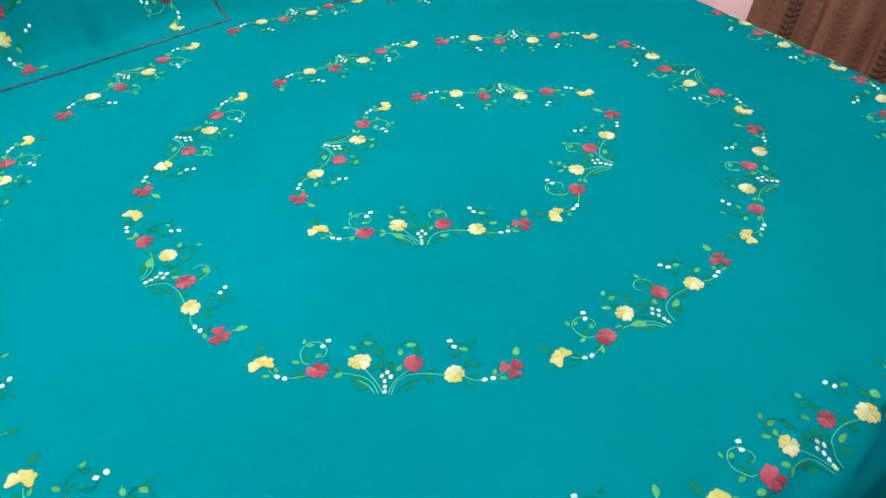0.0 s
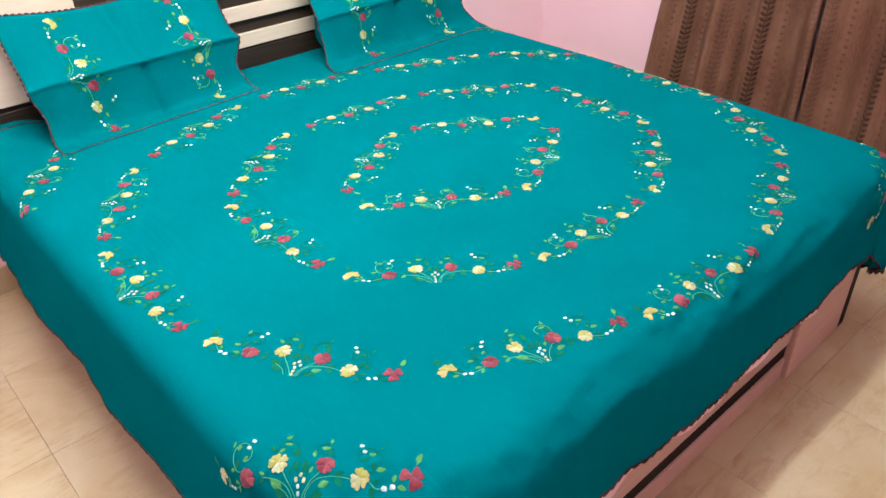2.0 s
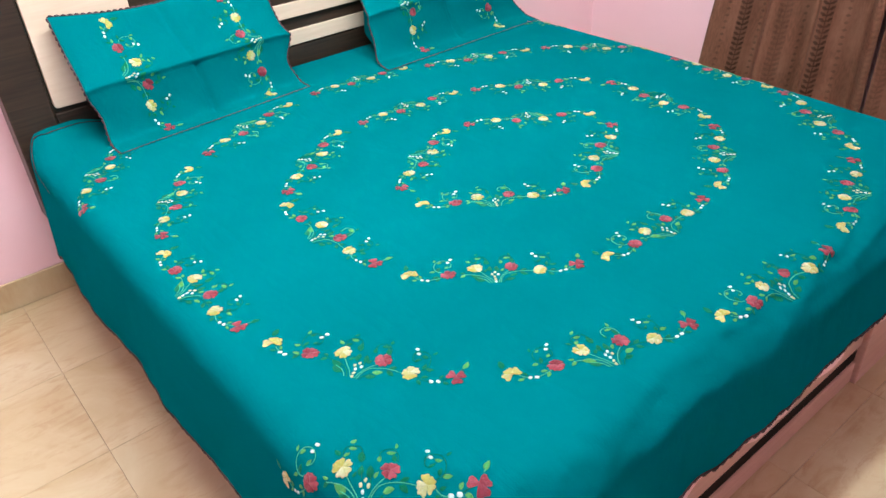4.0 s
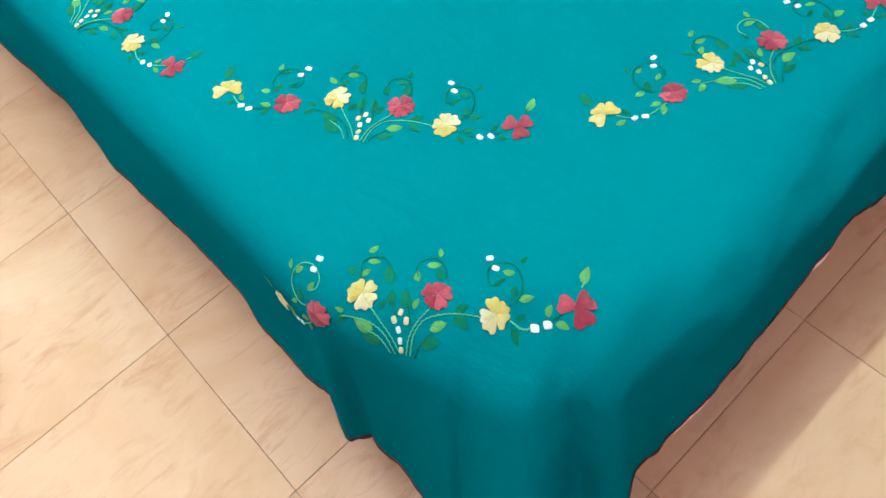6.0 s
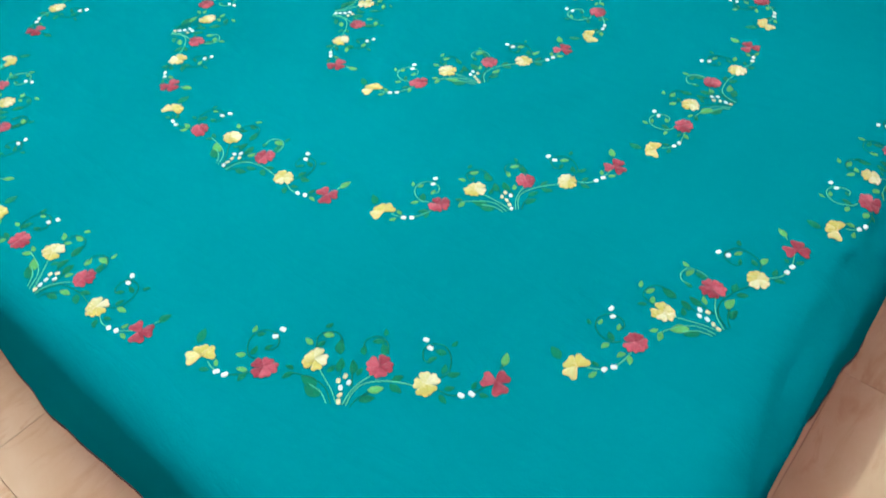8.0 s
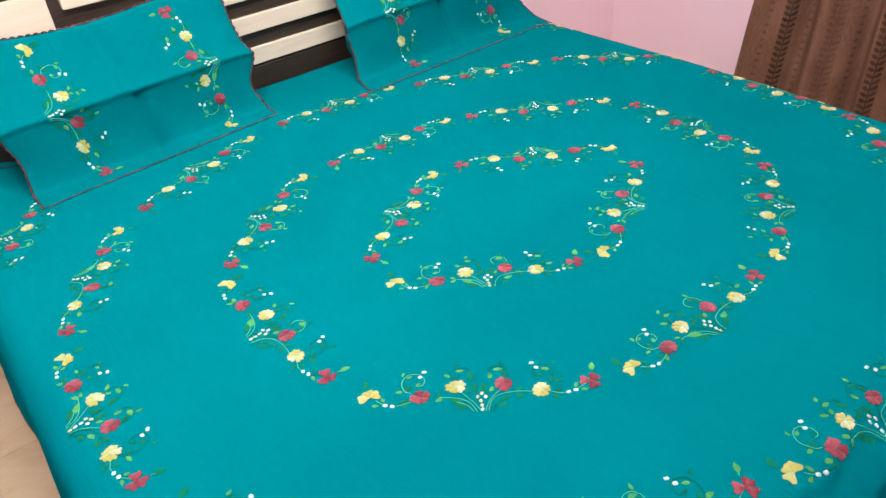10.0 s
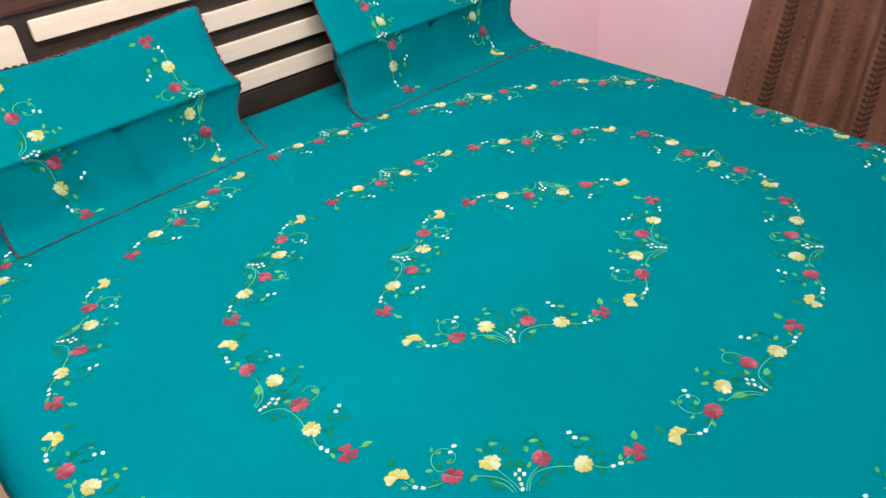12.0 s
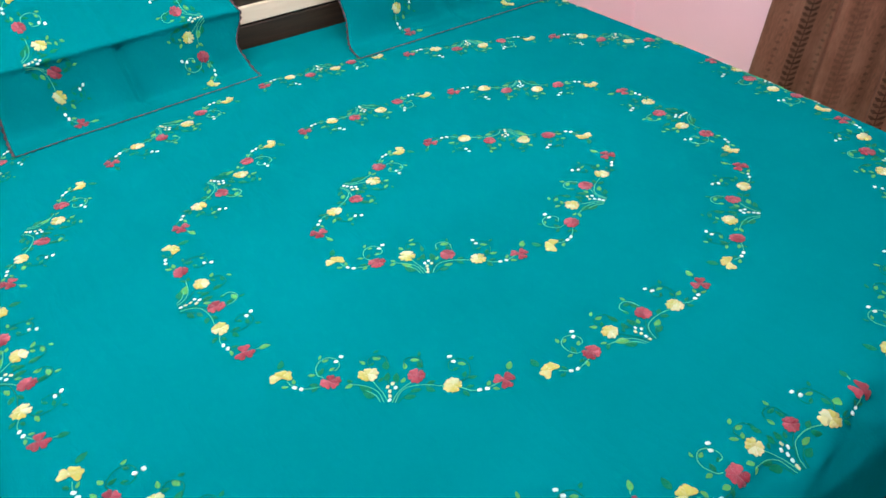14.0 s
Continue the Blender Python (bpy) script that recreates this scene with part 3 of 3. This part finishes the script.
def flat_bead(x, y, angle, rng, size=1.0):
    v_, f_, u_ = [], [], []
    rows, cols = 5, 5
    ca, sa = math.cos(angle), math.sin(angle)
    lx, ly = rng.uniform(0.0035, 0.0041) * size, rng.uniform(0.0027, 0.0031) * size
    for j in range(rows):
        for i in range(cols):
            a, b_ = i / 2 - 1, j / 2 - 1
            k = 1 - 0.16 * a * a * b_ * b_
            px, py = lx * b_ * k, ly * a * k
            v_.append((x + ca * px - sa * py, y + sa * px + ca * py, 0.0002 + 0.0013 * (1 - a**4) * (1 - b_**4)))
            u_.append((a * 0.5 + 0.5, b_ * 0.5 + 0.5))
    for j in range(rows - 1):
        for i in range(cols - 1):
            p = j * cols + i
            f_.append((p, p + cols, p + cols + 1, p + 1))
    return v_, f_, u_


def flat_stem(points, wide, rng):
    """A thread of stem stitch: a thin raised ribbon with the slight zigzag of single stitches."""
    line = catmull([(x / 1000, y / 1000, 0) for x, y in points], 7)
    v_, f_, u_ = [], [], []
    for k, p in enumerate(line):
        a, b_ = line[max(0, k - 1)], line[min(len(line) - 1, k + 1)]
        side = Vector((-(b_ - a).y, (b_ - a).x, 0)).normalized()
        shift = wide * 0.28 * (1 if k % 2 else -1)
        half = wide * (0.5 if 0 < k < len(line) - 1 else 0.25)
        for o, h in ((-half, 0.0002), (0, 0.0010), (half, 0.0002)):
            q = p + side * (o + shift)
            v_.append((q.x, q.y, h))
            u_.append((o / wide + 0.5, k * 0.4))
    for k in range(len(line) - 1):
        for i in range(2):
            p = k * 3 + i
            f_.append((p, p + 3, p + 4, p + 1))
    return v_, f_, u_


def lay(flat, place, lift=0.0006):
    """Lays a flat piece of embroidery on the cloth; place(x, y, height) gives the place."""
    fv, ff, fu = flat
    return [place(x, y, h + lift) for x, y, h in fv], [f[::-1] for f in ff], fu


def spray(thing, x, y, degrees, surface, rng, dark_share, size=1.0):
    """An embroidered spray with its root at (x, y) of the flat cloth, as a part of thing."""
    ca, sa = math.cos(radians(degrees)) * size, math.sin(radians(degrees)) * size

    def place(u_, v_, h):
        return on_cloth(x + ca * u_ - sa * v_, y + sa * u_ + ca * v_, h, surface)

    root = None
    for tone, points in STEMS_LEFT + STEMS_RIGHT:
        pv, pf, pu = lay(flat_stem(points, 0.0014, rng), place, 0.0005)
        mat = DARK_GREEN if tone == "dark" or rng.random() < dark_share * 0.9 else MINT
        if root is None:
            root = under(thing, mesh_object("flower_spray", pv, pf, mat, None, "embroidered spray of crimson and yellow flowers", pu))
        else:
            under(root, mesh_object("stem", pv, pf, mat, None, "", pu))

    def piece(name, flat, mat, lift=0.0006):
        pv, pf, pu = lay(flat, place, lift)
        return under(root, mesh_object(name, pv, pf, mat, None, "", pu))

    for lx, ly, angle, length, light in LEAVES_LEFT + LEAVES_MID + LEAVES_RIGHT:
        light = light and rng.random() > dark_share * 0.85
        piece("leaf", flat_leaf(lx / 1000, ly / 1000, radians(angle), length / 1000, rng), LIGHT_GREEN if light else DARK_GREEN, 0.0003)
    for bx, by, white in BEADS:
        piece("bead", flat_bead(bx / 1000, by / 1000, rng.uniform(-0.5, 0.5) + (0 if white else 1.57), rng, 1.0 if white else 0.86), CREAM_BEAD if white or rng.random() < 0.45 else TAN_BEAD, 0.0006)
    for fx, fy, colour, shape in FLOWERS:
        piece("flower", flat_flower((fx / 1000, fy / 1000), shape, rng), YELLOW if colour == "yellow" else RED, 0.0006)
    return root


# Each spray: the place of its root, its turn in degrees, its size, and how much of it is in the dark green thread.
INNER_RING = ((-0.172, -0.212, -38.4, 0.98, 0.25), (0.225, -0.233, 25.1, 1.015, 0.4), (0.248, 0.122, 141.6, 1.01, 0.5), (-0.158, 0.139, -153.4, 0.975, 0.4))
MIDDLE_RING = ((-0.375, -0.425, -42.2, 0.99, 0.3), (0.015, -0.555, -4.3, 0.97, 0.35), (0.417, -0.439, 30.9, 0.985, 0.4), (0.620, -0.081, 81.4, 1.01, 0.5),
               (0.432, 0.301, 142.1, 1.015, 0.5), (0.042, 0.436, 171.5, 0.95, 0.5), (-0.373, 0.332, -148.5, 1.0, 0.4), (-0.558, -0.036, -93.3, 1.01, 0.65))
OUTER_RING = ((-0.731, -0.450, -62.9, 1.02, 0.8), (-0.388, -0.730, -26.2, 1.0, 0.2), (0.009, -0.827, -8.5, 0.97, 0.3), (0.447, -0.752, 17.8, 0.98, 0.4),
              (0.790, -0.489, 51.1, 1.06, 0.4), (0.918, -0.092, 81, 1.0, 0.5), (0.828, 0.368, 127.1, 1.0, 0.5), (0.479, 0.606, 152.7, 1.02, 0.5),
              (0.070, 0.729, 170.3, 0.97, 0.5), (-0.383, 0.655, -162.0, 1.04, 0.4), (-0.733, 0.378, -128.6, 0.97, 0.35), (-0.856, -0.028, -94.2, 1.0, 0.3))
CORNERS = ((-0.860, -0.661, -53.2, 1.0, 0.15), (-0.814, 0.657, -131.4, 1.0, 0.4), (0.842, -0.858, 36, 1.0, 0.4), (0.93, 0.72, 115, 1.0, 0.5))
rng = random.Random(5)
for ring in (INNER_RING, MIDDLE_RING, OUTER_RING, CORNERS):
    for x, y, degrees, size, dark_share in ring:
        spray(bedspread, x, y, degrees, drape, rng, dark_share, size)

# ---- pillows ----
PROFILE = ((0.0, 0.003), (0.036, 0.005), (0.058, 0.014), (0.075, 0.056), (0.0860, 0.120), (0.0870, 0.155), (0.0885, 0.1615), (0.0955, 0.1655), (0.122, 0.190), (0.165, 0.245), (0.205, 0.318), (0.212, 0.326))


def pillow(x_left, x_right, front_left, front_right, top_left, top_right, spray_left, spray_right, seed, label):
    """A pillow in its cover, propped on the headboard: folded over a ridge, its front flap lying on the bed."""
    rng_ = random.Random(seed)
    line = catmull([(a, b_, 0) for a, b_ in PROFILE], 5)
    lengths = [0.0]
    for a, b_ in zip(line, line[1:]):
        lengths.append(lengths[-1] + (b_ - a).length)
    total = lengths[-1]
    ridge = next(s for s, p in zip(lengths, line) if p.y > 0.15)

    def profile(q):
        q = min(max(q, 0.0), total)
        for k in range(len(lengths) - 1):
            if lengths[k + 1] >= q:
                return line[k].lerp(line[k + 1], (q - lengths[k]) / max(1e-6, lengths[k + 1] - lengths[k]))
        return line[-1]

    def surface(p, q):
        """p: 0 to 1 of the width in metres from the middle, q: metres from the front hem upwards."""
        s = q / total
        f = p + 0.5
        a = profile(q)
        left = x_left + (top_left - x_left) * s
        right = x_right + (top_right - x_right) * s
        y_front = front_left + (front_right - front_left) * f
        depth = (0.958 - y_front) / 0.212
        edge = min(1.0, max(0.0, 0.5 - abs(p)) / 0.10)
        puff = 1 - (1 - edge) ** 2
        bulge = 0.016 * math.sin(math.pi * min(1, max(0, (q - 0.06) / (total - 0.06)))) * (puff - 0.7)
        fold_at = p - 0.02 + 0.06 * s
        tuck = -0.013 * math.exp(-((fold_at / (0.030 if fold_at > 0 else 0.007)) ** 2)) * (1 if q < ridge else 0.22) * min(1, q / 0.05)
        crease = 0.004 * math.exp(-(((q - ridge - 0.004) / 0.006) ** 2))
        rumple = (0.007 if q < ridge else 0.004) * noise.noise(Vector((p * 7 + seed, q * 9, seed * 3.0))) * min(1, q / 0.05)
        ends = max(0.0, abs(p) - 0.36) / 0.14
        swing = 0.014 * math.exp(-(((q - ridge) / 0.035) ** 2)) - 0.020 * math.exp(-(((q - ridge * 0.6) / 0.045) ** 2))
        left -= 0.5 * swing * ends**2 * (p < 0)
        right += swing * ends**2 * (p > 0)
        sag = 0.024 * max(0.0, s - 0.5) / 0.5 * math.sin(math.pi * min(1.0, max(0.0, f)) ** 0.8) ** 1.5
        rest = (drape(left + (right - left) * f, y_front + a.x * depth).z - H) * max(0.0, 1 - q / 0.07)
        return Vector((left + (right - left) * f, y_front + a.x * depth - (bulge + tuck + crease + rumple) * 0.8, H + a.y + (bulge + tuck + crease + rumple) * 0.6 - 0.001 - sag + rest))

    thing = empty("pillow", ((x_left + x_right) / 2, 0.86, H + 0.004))
    tagged(thing, label, "pillow", "pillows on the bed")
    cols, rows = 110, 130
    v_, f_ = [], []
    for i in range(cols):
        for j in range(rows):
            v_.append(surface(i / (cols - 1) - 0.5, total * j / (rows - 1)))
    front = len(v_)
    for i in range(cols):
        p = i / (cols - 1) - 0.5
        edge = min(1.0, max(0.0, 0.5 - abs(p)) / 0.16)
        for j in range(rows):
            q = total * j / (rows - 1)
            a = v_[i * rows + j]
            deep = min(1.0, max(0.0, (q - 0.05) / 0.06)) * edge**0.7
            deep = deep * deep * (3 - 2 * deep)
            v_.append(Vector((a.x, min(0.975, a.y + 0.005) + (0.974 - min(0.975, a.y + 0.005)) * deep, a.z - 0.001 if q < 0.05 else max(H + 0.0045, a.z - 0.006))))
    f_ = grid_faces(cols, rows) + [f[::-1] for f in grid_faces(cols, rows, start=front)]
    loop = [i * rows for i in range(cols)] + [(cols - 1) * rows + j for j in range(1, rows)]
    loop += [i * rows + rows - 1 for i in range(cols - 2, -1, -1)] + [j for j in range(rows - 2, 0, -1)]
    for a, c in zip(loop, loop[1:] + loop[:1]):
        f_.append((c, a, a + front, c + front))
    under(thing, mesh_object("pillow_cover", v_, f_, TEAL, None, "teal cotton pillow cover"))

    path, ways = [], []
    n = 40
    edge_pts = [(-0.5, total * (1 - k / n), -1, 0) for k in range(n + 1)] + [(-0.5 + k / n, 0.0, 0, -1) for k in range(1, n + 1)]
    edge_pts += [(0.5, total * k / n, 1, 0) for k in range(1, n + 1)] + [(0.5 - k / n, total, 0, 1) for k in range(1, n + 1)]
    for p, q, wp, wq in edge_pts:
        here = surface(p, q)
        if wp:
            out = Vector((wp, 0, 0))
        else:
            out = Vector((0, -1, 0)) if wq < 0 else Vector((0, 0.1, 1))
        path.append(here)
        ways.append(out.normalized())
    pv, pf, pu = scallops(path, ways, 0.017, 0.0040, 0.0004, 0.0012)
    under(thing, mesh_object("scalloped_edge", pv, pf, TRIM, None, "brown scalloped edging", pu))

    wide = x_right - x_left

    def metres(x, q):
        return surface(x / wide, q)

    spray(thing, -wide * 0.5 + spray_left, ridge + 0.007, -90, metres, rng_, 0.3, 1.03)
    spray(thing, wide * 0.5 - spray_right, ridge + 0.015, 90, metres, rng_, 0.3, 1.03)
    return thing


pillow(-0.695, -0.075, 0.716, 0.762, -0.716, -0.085, 0.10, 0.085, 1, "teal embroidered pillow cover propped against the headboard")
pillow(0.186, 0.925, 0.688, 0.714, 0.240, 0.79, 0.135, 0.14, 2, "teal embroidered pillow cover beside the pink wall")

# ---- pink tape hanging below the hem at the foot ----
v_, f_ = [], []
n = 0
for p in hem_path:
    if p.y < -0.80 and -0.74 < p.x < 0.46:
        x = p.x
        z = p.z - 0.022 - 0.011 * math.sin(x * 13 + 0.6) - 0.006 * math.sin(x * 37)
        y = p.y + 0.006 + 0.005 * math.sin(x * 23)
        for o, h in ((0.010, 0.012), (-0.002, 0.004), (0.002, -0.006)):
            v_.append((x, y + o, z + h))
        n += 1
tape = mesh_object("under_sheet_tape", v_, grid_faces(n, 3), PINK_TAPE)
mod = tape.modifiers.new("thick", "SOLIDIFY")
mod.thickness = 0.0015
tagged(tape, "pink cotton tape of an under sheet hanging at the bed foot", "tape")

# ---- curtains: two panels that meet ----


def curtain_panel(y_start, width, lean, phase, label):
    v_, uv_ = [], []
    cols, rows = int(width * 220), 60
    run, last = 0.0, None
    for i in range(cols):
        s = i / (cols - 1)
        y = y_start - width * s
        fold = 0.036 * math.sin(y * 27 + phase + 1.2 * math.sin(y * 6)) + 0.016 * math.sin(y * 58 + phase + 0.8 * math.sin(y * 11))
        if last is not None:
            run += math.hypot(width / cols, fold - last)
        last = fold
        for j in range(rows):
            z = 0.03 + 2.25 * j / (rows - 1)
            x = 1.612 + fold * (0.7 + 0.3 * (1 - z / 2.3)) + 0.016 * noise.noise(Vector((y * 7, z * 1.5, phase))) + 0.005 * noise.noise(Vector((y * 22, z * 5, phase + 3)))
            v_.append((x, y - lean * (z - 0.25) * (1 - s), z))
            uv_.append((run + phase, z))
    ob = mesh_object("curtain", v_, grid_faces(cols, rows), CURTAIN, None, "", uv_)
    mod = ob.modifiers.new("thick", "SOLIDIFY")
    mod.thickness = 0.003
    return tagged(ob, label, "curtain", "curtains by the bed")


curtain_panel(0.445, 0.70, 0.13, 0.0, "brown curtain with dark woven leaf columns beside a pink wall")
curtain_panel(-0.268, 1.45, 0.0, 0.9, "brown curtain panel with dark woven leaf columns")

# ---- floor tiles ----
tile_bm = block((0.0005, 0.0005, -0.012), (TILE - 0.0005, TILE - 0.0005, 0.0), 0.0006, 1)
tile_mesh = bpy.data.meshes.new("tile")
tile_bm.to_mesh(tile_mesh)
tile_bm.free()
tile_mesh.materials.append(MARBLE)
ix0, ix1 = math.floor((X0 - TILE_X) / TILE), math.ceil((X1 - TILE_X) / TILE)
iy0, iy1 = math.floor((Y0 - TILE_Y) / TILE), math.ceil((Y1 - TILE_Y) / TILE)
for ix in range(ix0, ix1):
    for iy in range(iy0, iy1):
        tile = new("tile", tile_mesh)
        tile.parent = floor
        tile.location = (TILE_X + ix * TILE, TILE_Y + iy * TILE, 0)
